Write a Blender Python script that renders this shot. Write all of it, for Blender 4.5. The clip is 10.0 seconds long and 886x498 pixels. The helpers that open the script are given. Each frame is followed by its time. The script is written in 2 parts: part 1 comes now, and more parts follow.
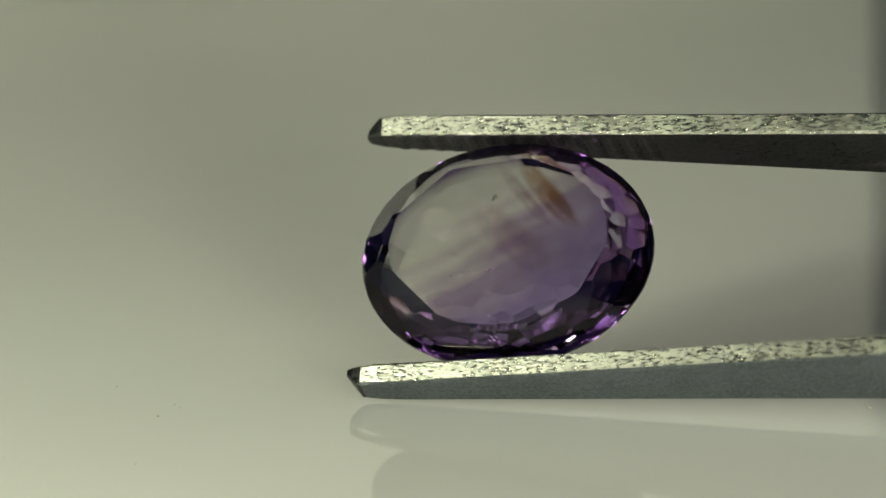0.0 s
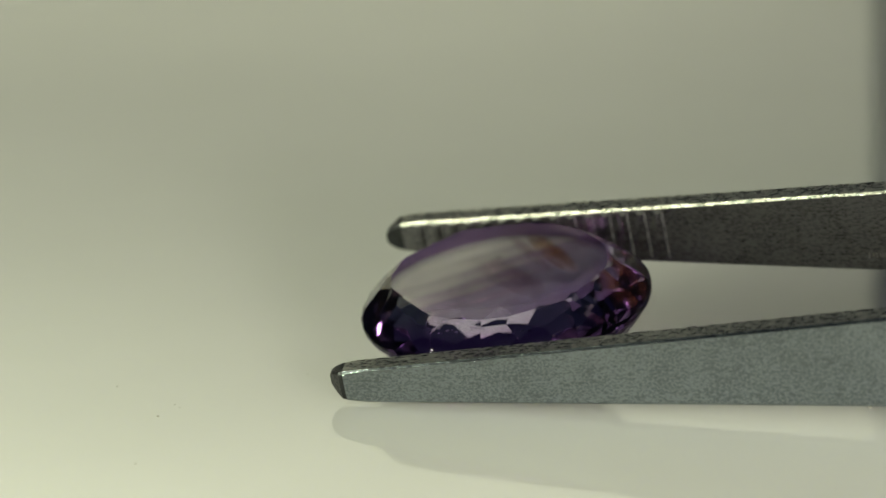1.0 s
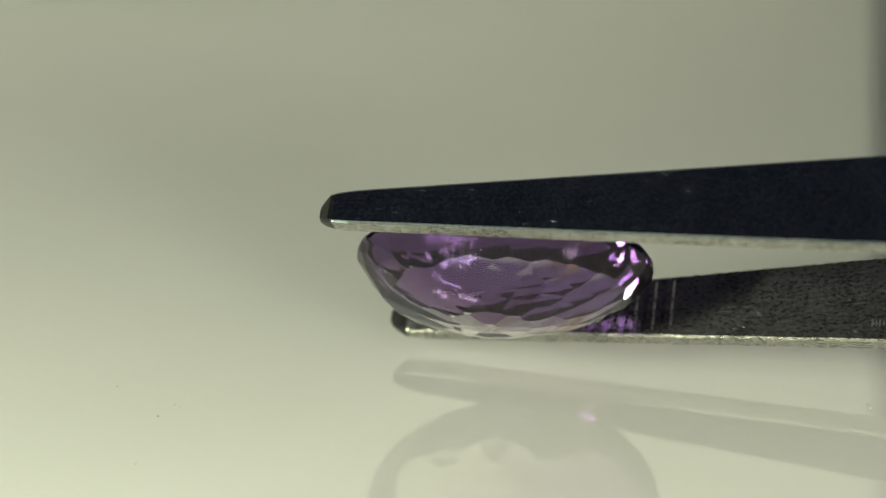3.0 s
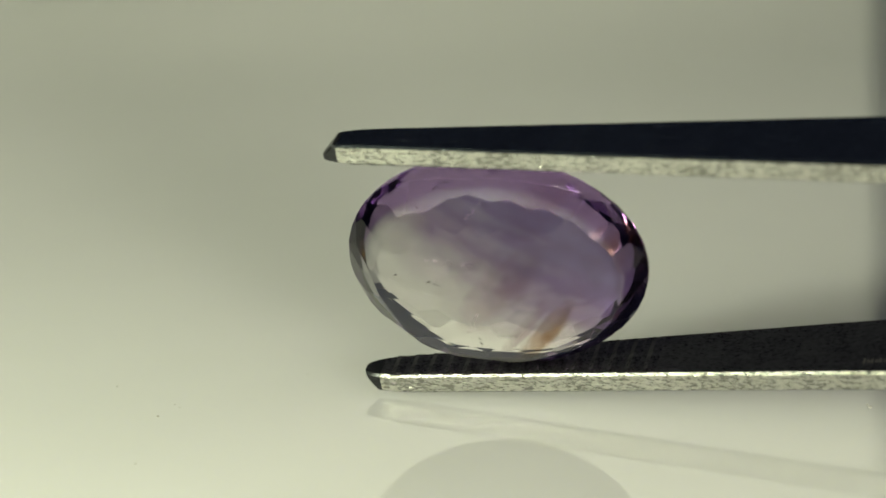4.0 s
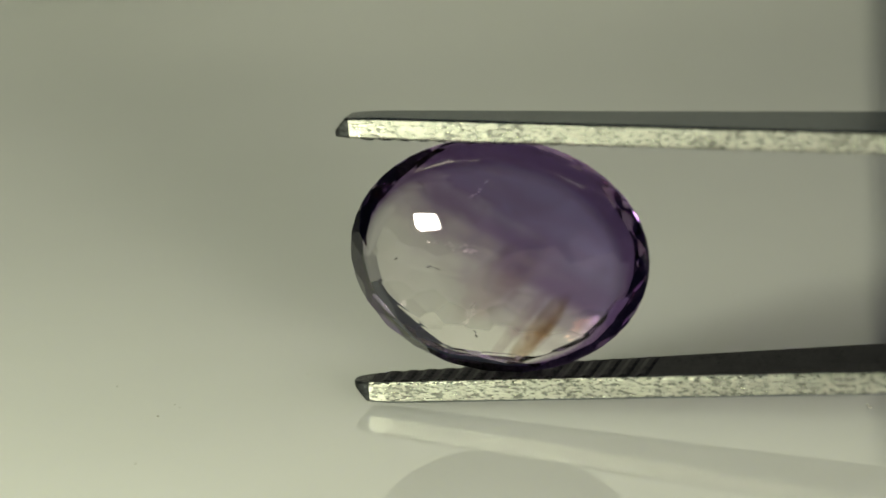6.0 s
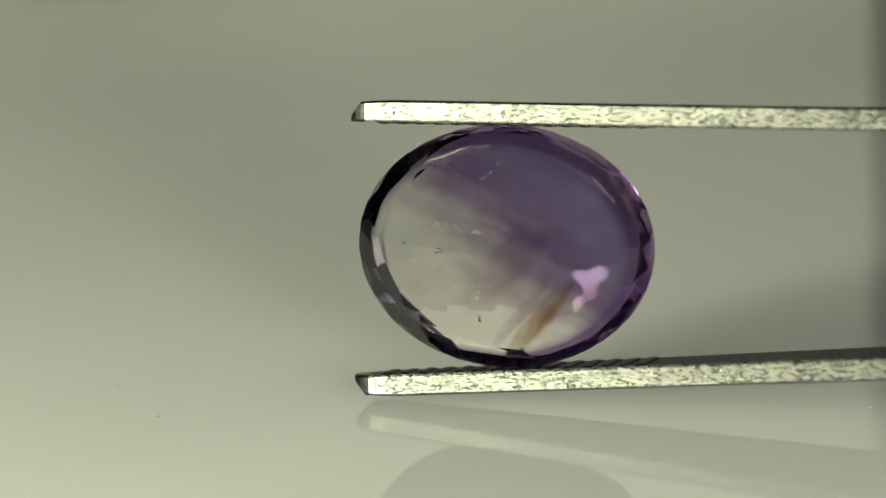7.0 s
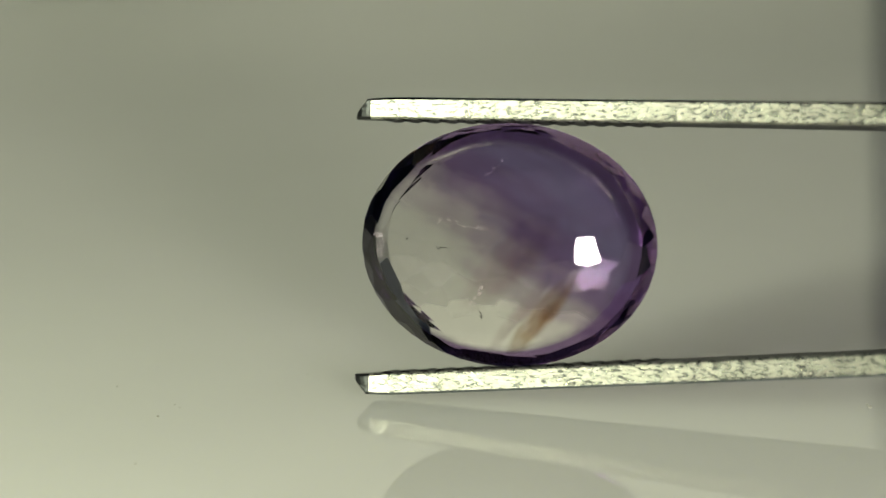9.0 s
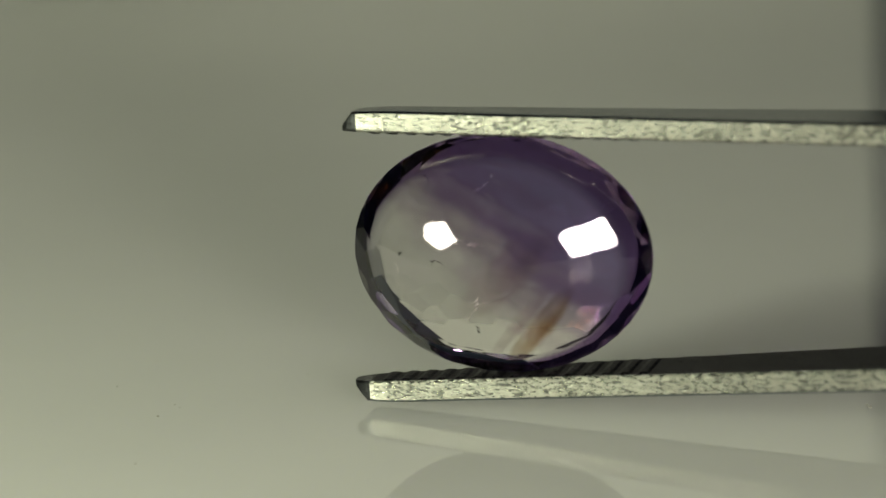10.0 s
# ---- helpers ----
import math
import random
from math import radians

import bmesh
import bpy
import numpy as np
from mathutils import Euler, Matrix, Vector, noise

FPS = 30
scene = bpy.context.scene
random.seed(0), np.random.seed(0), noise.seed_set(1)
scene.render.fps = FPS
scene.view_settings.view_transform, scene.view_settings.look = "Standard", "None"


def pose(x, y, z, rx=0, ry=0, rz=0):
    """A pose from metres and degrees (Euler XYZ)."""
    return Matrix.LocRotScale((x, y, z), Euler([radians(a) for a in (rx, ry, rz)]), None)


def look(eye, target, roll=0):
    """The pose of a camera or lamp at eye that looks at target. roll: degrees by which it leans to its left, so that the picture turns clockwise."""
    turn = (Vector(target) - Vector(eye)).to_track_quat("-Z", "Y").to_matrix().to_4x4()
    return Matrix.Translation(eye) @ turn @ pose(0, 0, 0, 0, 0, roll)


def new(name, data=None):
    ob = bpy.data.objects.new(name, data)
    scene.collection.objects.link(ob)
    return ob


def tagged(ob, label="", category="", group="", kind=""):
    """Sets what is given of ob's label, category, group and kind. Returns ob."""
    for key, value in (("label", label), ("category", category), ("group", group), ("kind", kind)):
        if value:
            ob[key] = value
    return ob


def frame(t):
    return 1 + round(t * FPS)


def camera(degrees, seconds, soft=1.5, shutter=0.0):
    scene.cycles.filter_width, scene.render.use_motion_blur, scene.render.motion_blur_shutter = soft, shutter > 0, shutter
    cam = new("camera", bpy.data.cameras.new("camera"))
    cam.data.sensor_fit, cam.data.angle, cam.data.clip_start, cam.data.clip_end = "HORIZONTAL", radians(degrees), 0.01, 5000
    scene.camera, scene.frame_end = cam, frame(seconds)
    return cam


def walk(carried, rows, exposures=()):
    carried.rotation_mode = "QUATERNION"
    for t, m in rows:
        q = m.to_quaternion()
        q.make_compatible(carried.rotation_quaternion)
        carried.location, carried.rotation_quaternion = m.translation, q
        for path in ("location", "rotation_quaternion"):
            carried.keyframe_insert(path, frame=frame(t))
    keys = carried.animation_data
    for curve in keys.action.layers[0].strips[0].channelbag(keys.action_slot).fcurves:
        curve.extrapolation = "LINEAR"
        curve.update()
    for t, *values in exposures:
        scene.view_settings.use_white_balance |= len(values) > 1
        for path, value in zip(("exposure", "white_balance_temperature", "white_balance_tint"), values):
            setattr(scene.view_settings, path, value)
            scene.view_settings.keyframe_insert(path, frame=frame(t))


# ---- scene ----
cam = camera(12.0, 10.0, soft=1.5)
cam.data.dof.use_dof, cam.data.dof.focus_distance, cam.data.dof.aperture_fstop = True, 0.1645, 50.0
EYE = pose(0.00000, -0.16066, 0.04921, 74.771, 1.993, -0.542)
walk(cam, [(0.0, EYE), (10.0, EYE)], exposures=[(0.0, -0.66), (0.5, -0.58), (1.0, -0.32), (1.5, -0.25), (2.5, -0.28), (4.5, -0.22), (5.0, -0.33), (6.5, -0.60), (9.0, -0.60), (9.5, -0.62), (10.0, -1.02)])

# where the gem's centre is and how the tweezers are turned about their length
HELD = [
    (0.00, pose(0.002525, -0.000612, 0.005320, -37.90, -4.29, -15.55)),
    (0.20, pose(0.002688, 0.000003, 0.004893, -45.61, -4.45, -15.51)),
    (0.50, pose(0.002998, 0.001014, 0.003902, -60.03, -4.91, -15.38)),
    (0.70, pose(0.003061, 0.001133, 0.003354, -68.07, -5.19, -15.30)),
    (1.00, pose(0.002431, 0.001202, 0.002908, -72.25, -5.09, -15.33)),
    (1.20, pose(0.002412, 0.002204, 0.002614, -77.78, -5.06, -15.34)),
    (1.50, pose(0.002359, 0.000363, 0.002799, -91.37, -5.46, -15.23)),
    (2.00, pose(0.002383, 0.000186, 0.003203, -110.98, -4.44, -15.51)),
    (2.50, pose(0.002401, -0.000138, 0.003871, -115.58, -3.74, -15.70)),
    (2.70, pose(0.002502, 0.000536, 0.004311, -120.46, -3.21, -15.85)),
    (3.80, pose(0.001967, -0.005189, 0.006023, -153.95, -2.22, -16.11)),
    (4.00, pose(0.002088, -0.004223, 0.006120, -160.59, -1.64, -16.27)),
    (4.50, pose(0.002441, -0.003060, 0.006347, -177.10, -1.11, -16.42)),
    (5.00, pose(0.002607, -0.002066, 0.006237, 167.17, -1.15, -16.40)),
    (5.20, pose(0.002510, -0.002469, 0.006232, 168.47, -1.01, -16.44)),
    (5.40, pose(0.002339, -0.003237, 0.006290, 175.22, -1.01, -16.44)),
    (5.60, pose(0.002176, -0.004092, 0.006307, -178.48, -1.01, -16.44)),
    (5.80, pose(0.002108, -0.004379, 0.006315, -175.78, -1.01, -16.44)),
    (6.00, pose(0.002130, -0.004307, 0.006313, -176.68, -1.01, -16.44)),
    (6.15, pose(0.002222, -0.003852, 0.006303, 179.72, -1.01, -16.44)),
    (6.30, pose(0.002364, -0.003119, 0.006278, 174.21, -1.01, -16.44)),
    (6.40, pose(0.002496, -0.002481, 0.006235, 168.90, -1.00, -16.45)),
    (6.50, pose(0.002618, -0.001918, 0.006166, 163.94, -0.98, -16.45)),
    (6.60, pose(0.002689, -0.001658, 0.006120, 161.25, -1.00, -16.45)),
    (6.70, pose(0.002683, -0.001702, 0.006122, 161.61, -1.01, -16.44)),
    (6.80, pose(0.002620, -0.001997, 0.006171, 164.08, -1.01, -16.44)),
    (6.90, pose(0.002525, -0.002364, 0.006224, 168.02, -0.97, -16.45)),
    (7.00, pose(0.002428, -0.002697, 0.006253, 172.08, -0.93, -16.46)),
    (7.10, pose(0.002343, -0.003167, 0.006283, 175.22, -0.97, -16.45)),
    (7.20, pose(0.002269, -0.003607, 0.006297, 177.92, -1.01, -16.44)),
    (7.30, pose(0.002194, -0.003983, 0.006306, -179.16, -1.01, -16.44)),
    (7.40, pose(0.002117, -0.004265, 0.006301, -176.20, -0.99, -16.45)),
    (7.50, pose(0.002068, -0.004402, 0.006294, -174.26, -0.96, -16.45)),
    (7.60, pose(0.002048, -0.004531, 0.006308, -173.39, -0.99, -16.45)),
    (7.70, pose(0.002037, -0.004635, 0.006320, -172.86, -1.01, -16.44)),
    (7.80, pose(0.002050, -0.004588, 0.006319, -173.42, -1.01, -16.44)),
    (7.90, pose(0.002116, -0.004259, 0.006304, -175.38, -0.95, -16.46)),
    (8.00, pose(0.002208, -0.003776, 0.006285, -178.35, -0.88, -16.48)),
    (8.10, pose(0.002293, -0.003410, 0.006285, 177.65, -0.95, -16.46)),
    (8.20, pose(0.002382, -0.003027, 0.006276, 173.53, -1.01, -16.44)),
    (8.30, pose(0.002473, -0.002613, 0.006244, 169.93, -1.01, -16.44)),
    (8.40, pose(0.002542, -0.002346, 0.006215, 167.21, -0.97, -16.45)),
    (8.50, pose(0.002607, -0.002065, 0.006175, 164.71, -0.93, -16.46)),
    (8.60, pose(0.002679, -0.001768, 0.006133, 161.81, -0.97, -16.45)),
    (8.70, pose(0.002723, -0.001653, 0.006120, 159.92, -1.01, -16.44)),
    (8.80, pose(0.002718, -0.001658, 0.006120, 160.14, -1.01, -16.44)),
    (8.90, pose(0.002655, -0.001908, 0.006155, 163.06, -0.98, -16.45)),
    (9.00, pose(0.002545, -0.002421, 0.006230, 167.78, -0.96, -16.46)),
    (9.10, pose(0.002431, -0.002859, 0.006278, 171.95, -0.98, -16.45)),
    (9.20, pose(0.002333, -0.003268, 0.006291, 175.44, -1.01, -16.44)),
    (9.30, pose(0.002240, -0.003759, 0.006301, 179.04, -1.01, -16.44)),
    (9.40, pose(0.002166, -0.004154, 0.006297, -177.59, -0.96, -16.46)),
    (9.50, pose(0.002123, -0.004366, 0.006291, -175.34, -0.91, -16.47)),
    (9.60, pose(0.002091, -0.004456, 0.006306, -174.55, -0.96, -16.46)),
    (9.70, pose(0.002081, -0.004468, 0.006318, -174.66, -1.01, -16.44)),
    (9.80, pose(0.002117, -0.004328, 0.006314, -176.12, -1.01, -16.44)),
    (9.90, pose(0.002191, -0.004138, 0.006323, -178.55, -0.99, -16.45)),
    (10.00, pose(0.002282, -0.004109, 0.006366, 179.43, -0.91, -16.47)),
]


# ---- light ----
world = bpy.data.worlds.new("world")
scene.world = world
world.use_nodes = True
world.node_tree.nodes["Background"].inputs[0].default_value = (0.60, 0.68, 1.0, 1)
world.node_tree.nodes["Background"].inputs[1].default_value = 0.04


def area(name, eye, target, size_x, size_y, watts, color):
    data = bpy.data.lights.new(name, "AREA")
    data.shape, data.size, data.size_y, data.energy, data.color = "RECTANGLE", size_x, size_y, watts, color
    ob = new(name, data)
    ob.matrix_world = look(eye, target)
    return ob


area("side_lamp_light", (-0.0775, -0.0575, 0.0304), (0.0, 0.0, 0.003), 0.0150, 0.0234, 0.166, (0.94, 1.0, 0.70))
area("front_lamp_light", (0.0339, -0.1073, 0.0234), (0.002, -0.004, 0.004), 0.0213, 0.0157, 0.185, (1.0, 0.975, 0.79))


# ---- materials ----
def material(name):
    m = bpy.data.materials.new(name)
    m.use_nodes = True
    return m, m.node_tree.nodes, m.node_tree.links, m.node_tree.nodes["Principled BSDF"]


def coords(nodes, links, scale=(1000, 1000, 1000)):
    tc = nodes.new("ShaderNodeTexCoord")
    mp = nodes.new("ShaderNodeMapping")
    mp.inputs["Scale"].default_value = scale
    links.new(tc.outputs["Object"], mp.inputs["Vector"])
    return mp.outputs["Vector"]


def noise_tex(nodes, links, vec, scale, detail=4, rough=0.55):
    n = nodes.new("ShaderNodeTexNoise")
    n.inputs["Scale"].default_value, n.inputs["Detail"].default_value, n.inputs["Roughness"].default_value = scale, detail, rough
    links.new(vec, n.inputs["Vector"])
    return n.outputs["Fac"]


def ramp(nodes, links, fac, stops):
    r = nodes.new("ShaderNodeValToRGB")
    while len(r.color_ramp.elements) < len(stops):
        r.color_ramp.elements.new(0.5)
    for el, (p, c) in zip(r.color_ramp.elements, stops):
        el.position, el.color = p, (*c, 1)
    links.new(fac, r.inputs["Fac"])
    return r.outputs["Color"]


def math_node(nodes, links, op, a, b=None, c=None):
    n = nodes.new("ShaderNodeMath")
    n.operation = op
    for i, v in enumerate((a, b, c)):
        if v is None:
            continue
        if isinstance(v, (int, float)):
            n.inputs[i].default_value = v
        else:
            links.new(v, n.inputs[i])
    return n.outputs[0]


def bump(nodes, links, bsdf, height, strength, distance):
    b = nodes.new("ShaderNodeBump")
    b.inputs["Strength"].default_value, b.inputs["Distance"].default_value = strength, distance
    links.new(height, b.inputs["Height"])
    links.new(b.outputs["Normal"], bsdf.inputs["Normal"])


def steel(name, base, rough_lo, rough_hi, grain=1.0, coarse=2.2, pits=0.7, brushed=0.0, streak=260, graze=1.0, fineness=1.0):
    m, n, l, p = material(name)
    vec = coords(n, l)
    fine = coords(n, l, (500, 6000, 6000))
    blot = noise_tex(n, l, vec, 0.6, 3)
    speck = noise_tex(n, l, coords(n, l, (streak, 1300, 1300)), 8.0, 3, 0.7)
    line = noise_tex(n, l, fine, 1.0, 3)
    mix = math_node(n, l, "MULTIPLY_ADD", blot, 0.2, math_node(n, l, "MULTIPLY", speck, 0.8))
    lo = tuple(v * pits for v in base)
    l.new(ramp(n, l, mix, [(0.42, lo), (0.56, base)]), p.inputs["Base Color"])
    r = n.new("ShaderNodeMapRange")
    l.new(mix, r.inputs["Value"])
    r.inputs["From Min"].default_value, r.inputs["From Max"].default_value = 0.3, 0.7
    r.inputs["To Min"].default_value, r.inputs["To Max"].default_value = rough_lo, rough_hi
    l.new(r.outputs["Result"], p.inputs["Roughness"])
    p.inputs["Metallic"].default_value = 1.0
    p.inputs["Specular Tint"].default_value = (graze, graze, graze, 1)
    if brushed:
        # brushed lengthwise: the shine spreads across the strokes
        along = n.new("ShaderNodeVectorTransform")
        along.vector_type, along.convert_from, along.convert_to = "VECTOR", "OBJECT", "WORLD"
        along.inputs["Vector"].default_value = (1, 0, 0)
        l.new(along.outputs["Vector"], p.inputs["Tangent"])
        p.inputs["Anisotropic"].default_value = brushed
        p.inputs["Anisotropic Rotation"].default_value = 0.25
    # stray scratches at a slant
    mp = n.new("ShaderNodeMapping")
    mp.inputs["Rotation"].default_value = (0, 0, radians(35))
    mp.inputs["Scale"].default_value = (0.8, 11.0, 11.0)
    l.new(vec, mp.inputs["Vector"])
    sc = n.new("ShaderNodeMapRange")
    l.new(noise_tex(n, l, mp.outputs["Vector"], 1.0, 2), sc.inputs["Value"])
    sc.inputs["From Min"].default_value, sc.inputs["From Max"].default_value = 0.66, 0.72
    speck = math_node(n, l, "MULTIPLY_ADD", sc.outputs["Result"], 0.5, speck)
    grit = noise_tex(n, l, coords(n, l, (900, 2600 * fineness, 2600 * fineness)), 2.0 * fineness, 4, 0.65)
    h = math_node(n, l, "MULTIPLY_ADD", line, 0.4, math_node(n, l, "MULTIPLY_ADD", grit, coarse, math_node(n, l, "MULTIPLY", speck, 1.1)))
    bump(n, l, p, h, 0.6, 0.00003 * grain)
    return m


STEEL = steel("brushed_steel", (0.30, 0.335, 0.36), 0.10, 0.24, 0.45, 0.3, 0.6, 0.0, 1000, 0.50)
# inner faces: duller, with the facing arm's dark reflection put into the colour
STEEL_INNER = steel("shaded_dull_inner_steel", (0.18, 0.175, 0.185), 0.24, 0.38, 0.4, 1.2, 0.6, 0.5, 600, 0.30)
STEEL_NOSE = steel("dark_nose_steel", (0.06, 0.062, 0.066), 0.25, 0.40, 0.8)
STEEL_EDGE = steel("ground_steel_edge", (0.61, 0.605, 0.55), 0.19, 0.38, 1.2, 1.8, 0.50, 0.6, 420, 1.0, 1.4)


def acrylic():
    m, n, l, p = material("white_acrylic")
    vec = coords(n, l)
    c = ramp(n, l, noise_tex(n, l, vec, 0.03, 4), [(0.3, (0.70, 0.70, 0.68)), (0.7, (0.76, 0.76, 0.74))])
    l.new(c, p.inputs["Base Color"])
    p.inputs["Roughness"].default_value = 0.035
    p.inputs["IOR"].default_value = 1.49
    p.inputs["Subsurface Weight"].default_value = 1.0
    p.inputs["Subsurface Radius"].default_value = (1.0, 1.0, 0.9)
    p.inputs["Subsurface Scale"].default_value = 0.014
    return m


ACRYLIC = acrylic()


def plain(name, color, rough, scale=20.0):
    m, n, l, p = material(name)
    tc = n.new("ShaderNodeTexCoord")
    f = noise_tex(n, l, tc.outputs["Object"], scale, 5)
    l.new(ramp(n, l, f, [(0.3, tuple(v * 0.85 for v in color)), (0.7, color)]), p.inputs["Base Color"])
    p.inputs["Roughness"].default_value = rough
    return m


WALL = plain("pale_blue_wall_paint", (0.50, 0.62, 0.80), 0.8)
BOARD = plain("pale_board", (0.68, 0.68, 0.65), 0.7, 8.0)
DARK = plain("dark_plastic", (0.03, 0.028, 0.028), 0.5, 60)


def amethyst():
    m, n, l, p = material("amethyst")
    vec = coords(n, l)
    sep = n.new("ShaderNodeSeparateXYZ")
    l.new(vec, sep.inputs[0])
    x, z = sep.outputs["X"], sep.outputs["Z"]
    cloud = noise_tex(n, l, vec, 0.5, 2)
    # colour deepens across the stone along one slanting growth direction
    s = math_node(n, l, "MULTIPLY_ADD", x, 0.09, math_node(n, l, "MULTIPLY", z, -0.10))
    s = math_node(n, l, "ADD", s, math_node(n, l, "MULTIPLY_ADD", cloud, 0.35, 0.04))
    w = n.new("ShaderNodeTexWave")
    w.wave_type, w.bands_direction = "BANDS", "X"
    w.inputs["Scale"].default_value, w.inputs["Distortion"].default_value, w.inputs["Detail"].default_value = 0.35, 1.5, 3
    mp = n.new("ShaderNodeMapping")
    mp.inputs["Rotation"].default_value = (0, radians(-65), 0)
    l.new(vec, mp.inputs["Vector"])
    l.new(mp.outputs["Vector"], w.inputs["Vector"])
    # growth lines lie close under the table
    near = n.new("ShaderNodeMapRange")
    l.new(sep.outputs["Y"], near.inputs["Value"])
    near.inputs["From Min"].default_value, near.inputs["From Max"].default_value = 0.2, -1.2
    near.inputs["To Min"].default_value, near.inputs["To Max"].default_value = 0.0, 0.11
    s = math_node(n, l, "ADD", s, math_node(n, l, "MULTIPLY", w.outputs["Fac"], near.outputs["Result"]))
    c = ramp(n, l, s, [(0.0, (0.95, 0.92, 0.92)), (0.16, (0.72, 0.63, 0.72)), (0.38, (0.27, 0.17, 0.40)), (0.60, (0.32, 0.26, 0.53)), (1.0, (0.25, 0.165, 0.42))])
    # dark rim of internal reflection and light lost inside, put into the violet
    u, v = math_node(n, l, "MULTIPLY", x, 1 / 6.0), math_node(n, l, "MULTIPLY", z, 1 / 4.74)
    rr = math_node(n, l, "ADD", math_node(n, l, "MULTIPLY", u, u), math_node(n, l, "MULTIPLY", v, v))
    rim_shade = n.new("ShaderNodeMapRange")
    l.new(rr, rim_shade.inputs["Value"])
    rim_shade.inputs["From Min"].default_value, rim_shade.inputs["From Max"].default_value = 0.63, 0.76
    rim_shade.inputs["To Max"].default_value = 1.0
    # this painted shade is strongest on the pavilion's side
    pavilion_shade = n.new("ShaderNodeMapRange")
    l.new(sep.outputs["Y"], pavilion_shade.inputs["Value"])
    pavilion_shade.inputs["From Min"].default_value, pavilion_shade.inputs["From Max"].default_value = -0.3, 0.3
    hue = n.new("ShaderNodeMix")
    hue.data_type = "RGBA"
    l.new(pavilion_shade.outputs["Result"], hue.inputs[0])
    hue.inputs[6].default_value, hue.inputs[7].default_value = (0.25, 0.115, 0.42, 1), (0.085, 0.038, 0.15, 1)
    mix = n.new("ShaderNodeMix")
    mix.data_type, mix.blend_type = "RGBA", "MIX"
    l.new(rim_shade.outputs["Result"], mix.inputs[0])
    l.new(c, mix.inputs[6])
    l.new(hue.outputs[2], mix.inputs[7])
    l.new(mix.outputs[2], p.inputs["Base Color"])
    p.inputs["Roughness"].default_value = 0.0
    p.inputs["IOR"].default_value = 1.55
    p.inputs["Specular Tint"].default_value = (0.90, 0.80, 0.95, 1)
    p.inputs["Transmission Weight"].default_value = 1.0
    return m


AMETHYST = amethyst()


def tinted(name, color, weight):
    """A soft-edged coloured cloud: clear at its rim, tinted and a little milky in the middle."""
    m, n, l, p = material(name)
    n.remove(p)
    tc = n.new("ShaderNodeTexCoord")
    sep = n.new("ShaderNodeSeparateXYZ")
    clear, tint, milk = n.new("ShaderNodeBsdfTransparent"), n.new("ShaderNodeBsdfTransparent"), n.new("ShaderNodeBsdfTranslucent")
    tint.inputs["Color"].default_value = milk.inputs["Color"].default_value = (*color, 1)
    a = n.new("ShaderNodeMixShader")
    a.inputs["Fac"].default_value = 0.25
    l.new(tint.outputs[0], a.inputs[1]), l.new(milk.outputs[0], a.inputs[2])
    f = noise_tex(n, l, tc.outputs["Object"], 1.6, 4)
    l.new(tc.outputs["Object"], sep.inputs[0])
    r2 = math_node(n, l, "ADD", math_node(n, l, "POWER", sep.outputs["X"], 2.0), math_node(n, l, "POWER", sep.outputs["Z"], 2.0))
    soft = math_node(n, l, "SUBTRACT", 1.0, r2)
    soft.node.use_clamp = True
    d = math_node(n, l, "MULTIPLY", math_node(n, l, "SUBTRACT", f, 0.25), math_node(n, l, "MULTIPLY", soft, weight))
    d.node.use_clamp = True
    b = n.new("ShaderNodeMixShader")
    l.new(d, b.inputs["Fac"])
    l.new(clear.outputs[0], b.inputs[1]), l.new(a.outputs[0], b.inputs[2])
    l.new(b.outputs[0], n["Material Output"].inputs["Surface"])
    return m


BROWN = tinted("brown_tint", (0.62, 0.36, 0.10), 2.2)
VEIL = tinted("reddish_tint", (0.55, 0.32, 0.36), 0.9)
SPECK = plain("grey_dust", (0.34, 0.33, 0.29), 0.9, 500)
SOOT = plain("dark_crystal", (0.03, 0.02, 0.02), 0.5, 300)
FLAKE = plain("pale_flaw", (0.85, 0.78, 0.80), 0.3, 300)


# ---- building helpers ----
def part(name, bm, mat, parent=None, label="", smooth=False):
    """Links a bmesh as one mesh object under a thing or a part."""
    me = bpy.data.meshes.new(name)
    bmesh.ops.recalc_face_normals(bm, faces=bm.faces)
    bm.to_mesh(me)
    bm.free()
    for m in mat if isinstance(mat, tuple) else (mat,):
        me.materials.append(m)
    if smooth:
        for f in me.polygons:
            f.use_smooth = True
    ob = new(name, me)
    ob.parent = parent
    if label:
        tagged(ob, label)
    return ob


def box_bm(x0, y0, z0, x1, y1, z1):
    bm = bmesh.new()
    bmesh.ops.create_cube(bm, size=1, matrix=Matrix.Translation(((x0 + x1) / 2, (y0 + y1) / 2, (z0 + z1) / 2)) @ Matrix.Diagonal((x1 - x0, y1 - y0, z1 - z0, 1)))
    return bm


MM = 0.001

# ---- the place ----
# unseen bench, added dark so the stone's rims have something dark to reflect
table = part("ground", box_bm(-0.92, -0.9, -0.09, 0.92, 0.7, -0.05), DARK)
tagged(table, "unseen dark matt bench top added under the white block", "table top", kind="structure")
floor = part("floor", box_bm(-0.240, -0.20, -0.05, 0.075, 0.12, 0.0), ACRYLIC)
tagged(floor, "glossy white acrylic block under the tweezers", "table top", kind="structure")
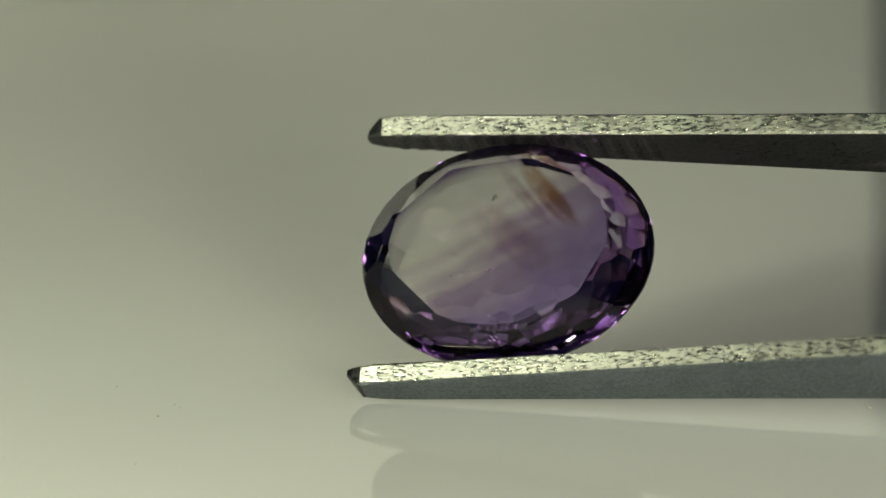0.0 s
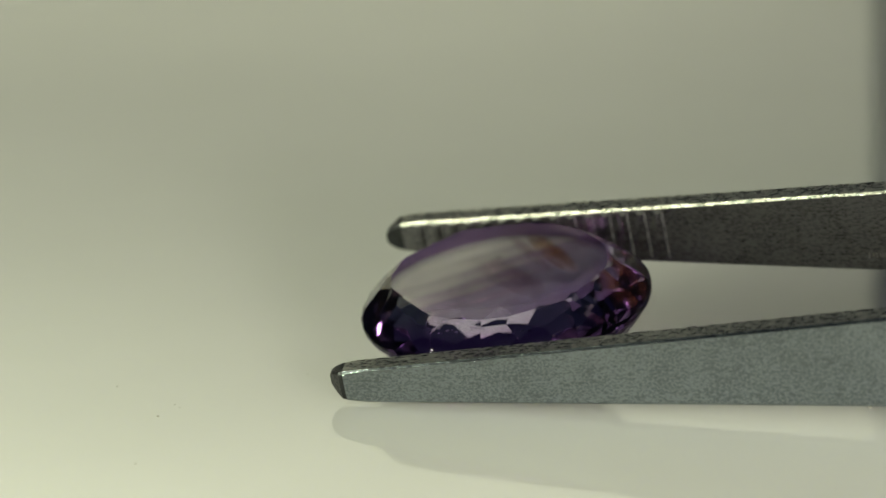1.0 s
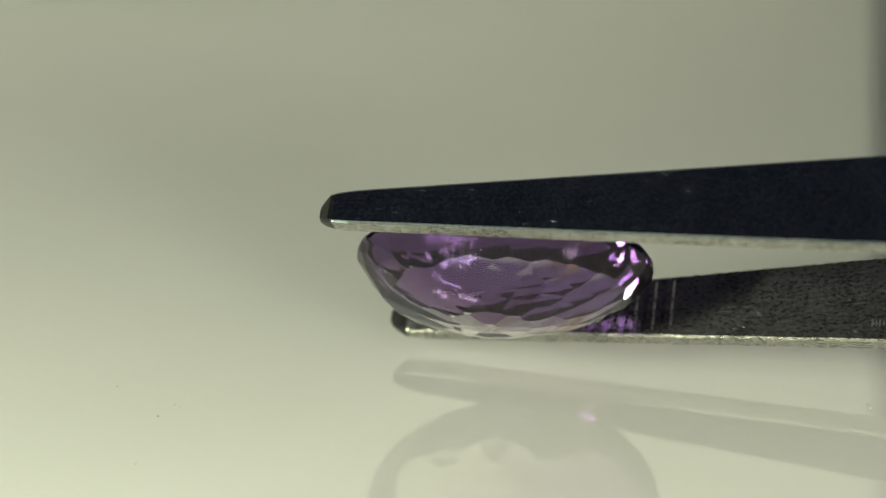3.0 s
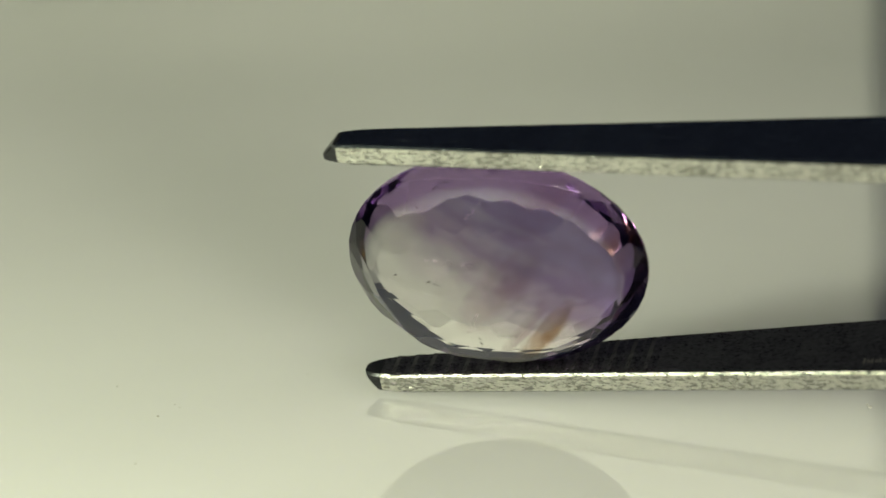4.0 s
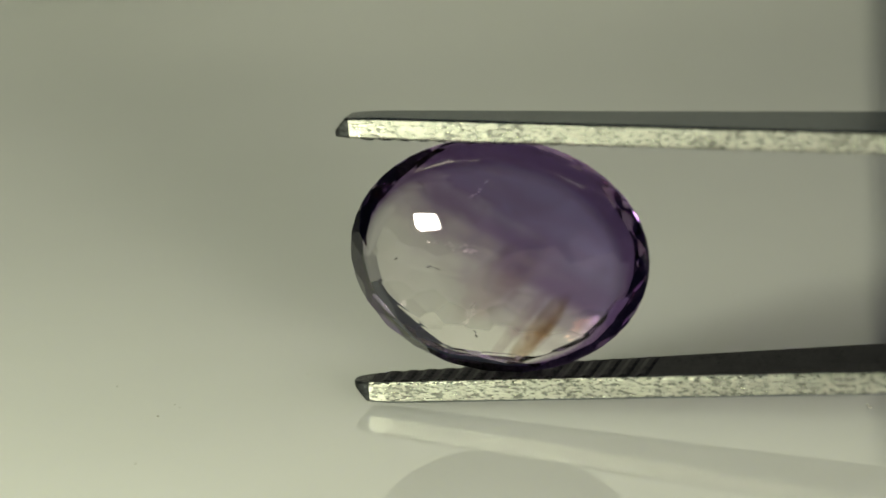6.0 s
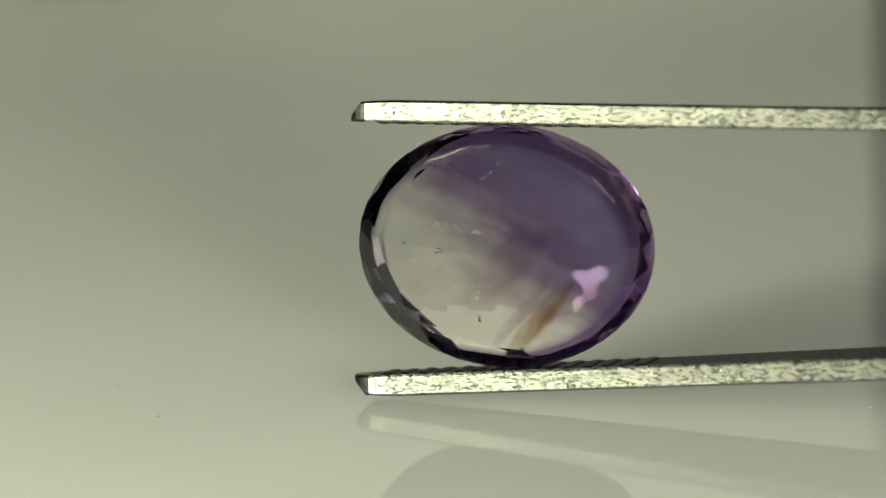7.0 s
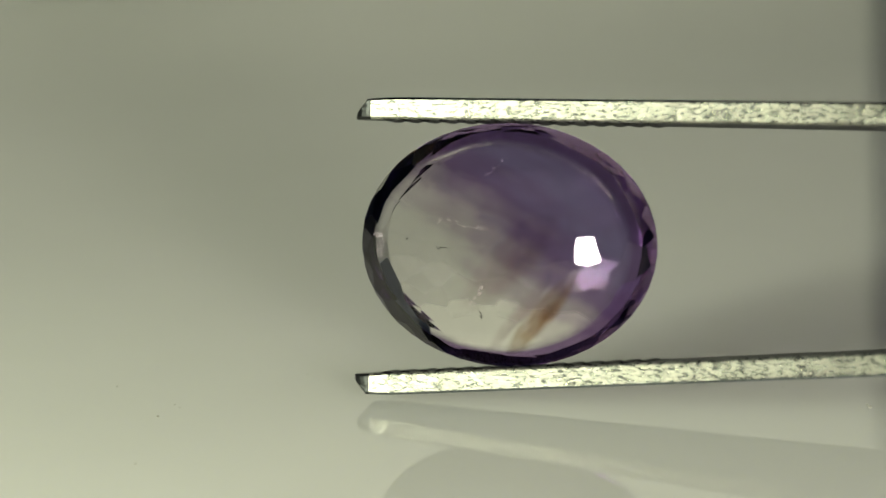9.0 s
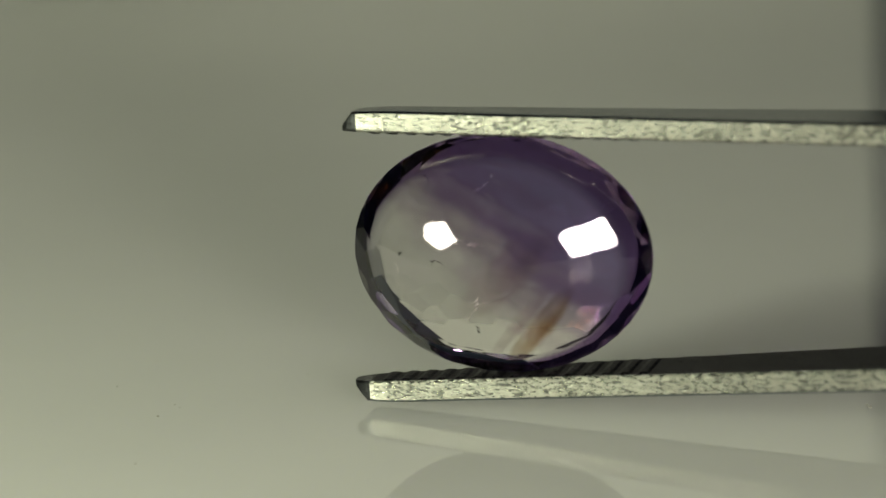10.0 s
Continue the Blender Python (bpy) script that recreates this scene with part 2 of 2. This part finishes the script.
for nm, b in (("wall_north", (-0.92, 0.7, -0.3, 0.92, 0.74, 0.45)), ("wall_south", (-0.92, -0.94, -0.3, 0.92, -0.9, 0.45)),
              ("wall_west", (-0.96, -0.94, -0.3, -0.92, 0.74, 0.45)), ("wall_east", (0.92, -0.94, -0.3, 0.96, 0.74, 0.45))):
    tagged(part(nm, box_bm(*b), WALL), "plain dim blue-grey wall around the work surface", "wall", kind="structure")


# a pale board stands behind and ends a little to one side
board = part("backdrop", box_bm(-0.054, 0.080, 0.0, 0.0255, 0.083, 0.037), BOARD)
tagged(board, "pale matt board standing behind the glossy block", "backdrop", kind="structure")


# ---- tweezers ----
LEAN = {1: -0.025, -1: -0.085}    # the arms are twisted a little against the stone


def half_gap(x, side):
    """Height of an arm's inner face over the middle line, in mm, x mm from the gem's centre."""
    return 4.77 - (0.0732 if side > 0 else 0.0011) * x


def arm_width(x):
    return 2.0 + 0.1142 * min(x, 45)


def arm_bm(side):
    """One arm: a tapering strip with a rounded, outward-bevelled nose and softened edges."""
    bm = bmesh.new()
    rings = []
    xs = [-6.15, -6.05, -5.85, -5.62, -5.45, -5.25, -5.0, -4.7, -4.3, -3.8, -3, -1, 1, 3, 4.6, 6, 9, 13, 18, 25, 35, 50, 70, 90, 110, 122]
    for x in xs:
        nose = max(0.0, min(1.0, (x + 6.15) / 1.5))
        w = arm_width(max(x, -5)) * (0.28 + 0.72 * math.sqrt(1 - (1 - nose) ** 2)) / 2
        th = 0.87 * (0.25 + 0.66 * min(1.0, (x + 6.15) / 0.53) + 0.09 * (1 - max(0.0, (-3.8 - x) / 1.82) ** 2 if x > -5.62 else 0.0)) + 0.004 * max(0, x - 10)
        c = min(0.09, w * 0.2)
        zi = half_gap(x, side)
        ring = [(-w + c, zi), (w - c, zi), (w, zi + c), (w, zi + th - c), (w - c, zi + th), (-w + c, zi + th), (-w, zi + th - c), (-w, zi + c)]
        rings.append([bm.verts.new((x * MM, y * MM, (side * z + y * LEAN[side]) * MM)) for y, z in ring])
    for a, b in zip(rings, rings[1:]):
        for i in range(8):
            f = bm.faces.new((a[i], a[(i + 1) % 8], b[(i + 1) % 8], b[i]))
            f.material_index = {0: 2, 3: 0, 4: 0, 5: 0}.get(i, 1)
    # the blunt nose has a darker steel
    for a, b in zip(rings[:4], rings[1:5]):
        for f in set(a[0].link_faces) | {f for v in a for f in v.link_faces}:
            if all(v in a or v in b for v in f.verts):
                f.material_index = 3
    bm.faces.new(rings[0]).material_index = 3
    bm.faces.new(rings[-1][::-1])
    return bm


def tooth_mesh():
    """A low ridge across the inner face, 1 unit wide along y, pointing along -z."""
    bm = bmesh.new()
    prof = [(-0.29, 0.0), (0.29, 0.0), (0.12, -0.075), (-0.09, -0.075)]
    ends = [[bm.verts.new((x * MM, y * (1.0 if z == 0 else 0.84) * MM, z * MM)) for x, z in prof] for y in (-0.5, 0.5)]
    for i in range(4):
        bm.faces.new((ends[0][i], ends[0][(i + 1) % 4], ends[1][(i + 1) % 4], ends[1][i]))
    bm.faces.new(ends[0]), bm.faces.new(ends[1])
    bmesh.ops.recalc_face_normals(bm, faces=bm.faces)
    me = bpy.data.meshes.new("ridge")
    bm.to_mesh(me)
    bm.free()
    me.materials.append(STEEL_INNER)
    return me


def build_tweezers():
    tw = new("tweezers")
    tagged(tw, "worn stainless steel gem tweezers gripping the stone by its edges", "tweezers")
    ridge = tooth_mesh()
    for side in (1, -1):
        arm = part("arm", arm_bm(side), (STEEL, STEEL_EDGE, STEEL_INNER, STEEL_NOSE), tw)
        for i in range(15):
            x = -4.7 + 0.74 * i
            t = new("ridge", ridge)
            t.parent = arm
            t.matrix_basis = Matrix.Translation((x * MM, 0, side * (half_gap(x, side) + 0.01) * MM)) @ Matrix.Rotation(math.atan(LEAN[side]), 4, "X") @ Matrix.Diagonal((1, arm_width(x) * 0.93, side, 1))
        if side > 0:
            mark = bmesh.new()
            for i, (dx, h) in enumerate(((0, 0.30), (0.16, 0.22), (0.30, 0.30), (0.46, 0.18), (0.62, 0.28), (0.80, 0.22))):
                xx = 14.1 + dx
                bmesh.ops.create_cube(mark, size=1, matrix=pose(xx * MM, 1.05 * MM, (half_gap(xx, 1) + 1.05 * LEAN[1]) * MM) @ Matrix.Diagonal((0.08 * MM, h * MM, 0.012 * MM, 1)))
            part("engraved_mark", mark, DARK, arm, "small dark engraved mark")
    part("joint", box_bm(0.118, -0.0035, -0.0058, 0.132, 0.0035, -0.0034), STEEL, tw, "welded steel end joint")
    return tw


# ---- gem ----
def build_gem():
    """Cut plane by plane like a real stone, long along x, table towards -y."""
    planes = []
    rng = random.Random(11)
    LONG, WIDE = 0.988, 0.79                  # the oval of the girdle

    def cut(n, d):
        planes.append((Vector(n).normalized(), d))

    def row(count, shift, slope, r, z, up, wobble=0.0):
        for i in range(count):
            a = 2 * math.pi * (i + shift + rng.uniform(-0.03, 0.03) * wobble) / count
            lean = slope + rng.uniform(-wobble, wobble)
            sn, cs = math.sin(radians(lean)), math.cos(radians(lean))
            cut((math.cos(a) * sn, math.sin(a) * sn, cs * up), r * sn + z * cs * up)

    def hull(points):
        bm = bmesh.new()
        for q in points:
            bm.verts.new(q)
        r = bmesh.ops.convex_hull(bm, input=bm.verts)
        spare = {v for v in r["geom_interior"] + r["geom_unused"] if isinstance(v, bmesh.types.BMVert)}
        bmesh.ops.delete(bm, geom=list(spare), context="VERTS")
        return bm

    row(48, 0, 90, 6.0, 0, 1)                 # girdle
    cut((0, 0, 1), 1.52)                      # table
    row(18, 0.0, 41, 5.99, 0.15, 1, 4.5)      # crown mains
    row(36, 0.5, 55, 5.99, 0.13, 1, 8.0)      # upper girdle facets
    row(20, 0.5, 32, 4.75, 1.34, 1, 1.0)      # star facets
    row(24, 0.5, 68, 5.99, -0.08, -1, 5.0)    # lower girdle facets
    row(24, 0.0, 58, 5.93, -0.16, -1, 5.0)
    row(24, 0.5, 48, 5.72, -0.46, -1, 4.0)
    # shallow pavilion rows lie on a bowl, a little off centre, flatter along the stone than across it
    for count, rho, shift in ((6, 0.149, 0.621), (13, 0.483, 0.237), (20, 0.613, 0.045), (18, 0.759, 0.066), (21, 0.933, 0.918)):
        for i in range(count):
            a = 2 * math.pi * (i + shift) / count
            x, y = 5.1 * rho * math.cos(a), 4.03 * rho * math.sin(a)
            q = Vector((x - 0.30, y, -2.72 + x * x / 18.44 + y * y / 11.0))
            n = Vector((x / 9.22, y / 5.5, -1)).normalized()
            d = n.dot(q)
            n.x, n.y = n.x * LONG, n.y * WIDE
            cut(n, d / n.length)
    # the planes' common inside: each face of the dual hull is a corner of the stone
    dual = hull([n / d for n, d in planes])
    corners = {}
    for f in dual.faces:
        n = f.normal
        k = n.dot(f.verts[0].co)
        if abs(k) > 1e-6:
            q = n / k
            corners[tuple(round(c, 3) for c in q)] = q
    dual.free()
    bm = hull(corners.values())
    bmesh.ops.dissolve_limit(bm, angle_limit=radians(0.6), verts=bm.verts, edges=bm.edges)
    bm.transform(Matrix.Rotation(radians(90), 4, "X") @ Matrix.Diagonal((LONG * MM, WIDE * MM, MM, 1)))
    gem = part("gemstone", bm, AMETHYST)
    for name, mat, label, m in (
            ("brown_streak", BROWN, "rust-brown streak inside the stone", pose(1.55 * MM, 0.7 * MM, 2.5 * MM, 0, 50, 0) @ Matrix.Diagonal((2.1 * MM, 0.10 * MM, 0.50 * MM, 1))),
            ("reddish_veil", VEIL, "faint reddish veil inside the stone", pose(0.6 * MM, 0.3 * MM, 2.4 * MM, 0, 50, 0) @ Matrix.Diagonal((1.9 * MM, 0.08 * MM, 0.30 * MM, 1))),
            ("reddish_veil", VEIL, "faint reddish veil inside the stone", pose(0.2 * MM, 0.2 * MM, 0.6 * MM, 0, 42, 0) @ Matrix.Diagonal((2.4 * MM, 0.10 * MM, 0.8 * MM, 1)))):
        streak = bmesh.new()
        bmesh.ops.create_uvsphere(streak, u_segments=24, v_segments=12, radius=1)
        part(name, streak, mat, gem, label, True).matrix_basis = m
    rng = random.Random(4)
    for x, z, size, slant, n, mat, label in (
            (-0.35, -2.75, 0.45, -35, 12, FLAKE, "tiny pale feathery flaws inside the stone"), (-1.4, -0.75, 1.0, 10, 26, FLAKE, "fine pale thread of flaws inside the stone"),
            (-0.85, 1.75, 0.5, -60, 10, FLAKE, "tiny pale feathery flaws inside the stone"), (-2.1, 0.05, 0.20, 20, 6, SOOT, "tiny dark crystals inside the stone"),
            (-0.75, 2.45, 0.16, 60, 7, SOOT, "tiny dark crystals inside the stone"), (-3.5, -0.15, 0.06, 0, 3, SOOT, "tiny dark crystals inside the stone"), (-2.5, -3.0, 0.10, 30, 3, SOOT, "tiny dark crystals inside the stone")):
        fl = bmesh.new()
        for _ in range(n):
            r, a = rng.uniform(-size, size), radians(slant)
            c = Vector((x + r * math.cos(a) + rng.gauss(0, 0.04), 0.9 + rng.uniform(-0.25, 0.25), z + r * math.sin(a) + rng.gauss(0, 0.04))) * MM
            m = Matrix.Translation(c) @ Euler((rng.uniform(0, 6), rng.uniform(-0.4, 0.4) - a, 0)).to_matrix().to_4x4()
            e = rng.uniform(0.012, 0.045) * MM
            bmesh.ops.create_icosphere(fl, subdivisions=1, radius=1, matrix=m @ Matrix.Diagonal((e * 2.4, e * 0.8, e * 0.25, 1)))
        part("inclusion", fl, mat, gem, label)
    tagged(gem, "oval faceted violet amethyst with clear zones held in tweezers", "gemstone")
    return gem


# specks of dust on the acrylic
rng = random.Random(7)
dust = bmesh.new()
for x, y, r in ((0.01626, -0.00539, 0.100), (0.01619, -0.00501, 0.060), (-0.01139, -0.00323, 0.070), (-0.01080, -0.00175, 0.050), (-0.01058, -0.00215, 0.040), (-0.01189, -0.00913, 0.050), (-0.01323, 0.00098, 0.045), (-0.00831, 0.00390, 0.035), (-0.00562, 0.00182, 0.040), (0.01315, -0.00233, 0.035)):
    bmesh.ops.create_icosphere(dust, subdivisions=1, radius=1, matrix=pose(x, y, r * 0.3 * MM, rng.uniform(0, 90), 0, rng.uniform(0, 90)) @ Matrix.Diagonal((r * MM, r * 0.6 * MM, r * 0.4 * MM, 1)))
tagged(part("dust", dust, SPECK), "tiny grey dust specks on the white acrylic block", "dust", kind="stuff")

tweezers = build_tweezers()
gem = build_gem()


def motions():
    walk(tweezers, HELD)
    walk(gem, HELD)


motions()
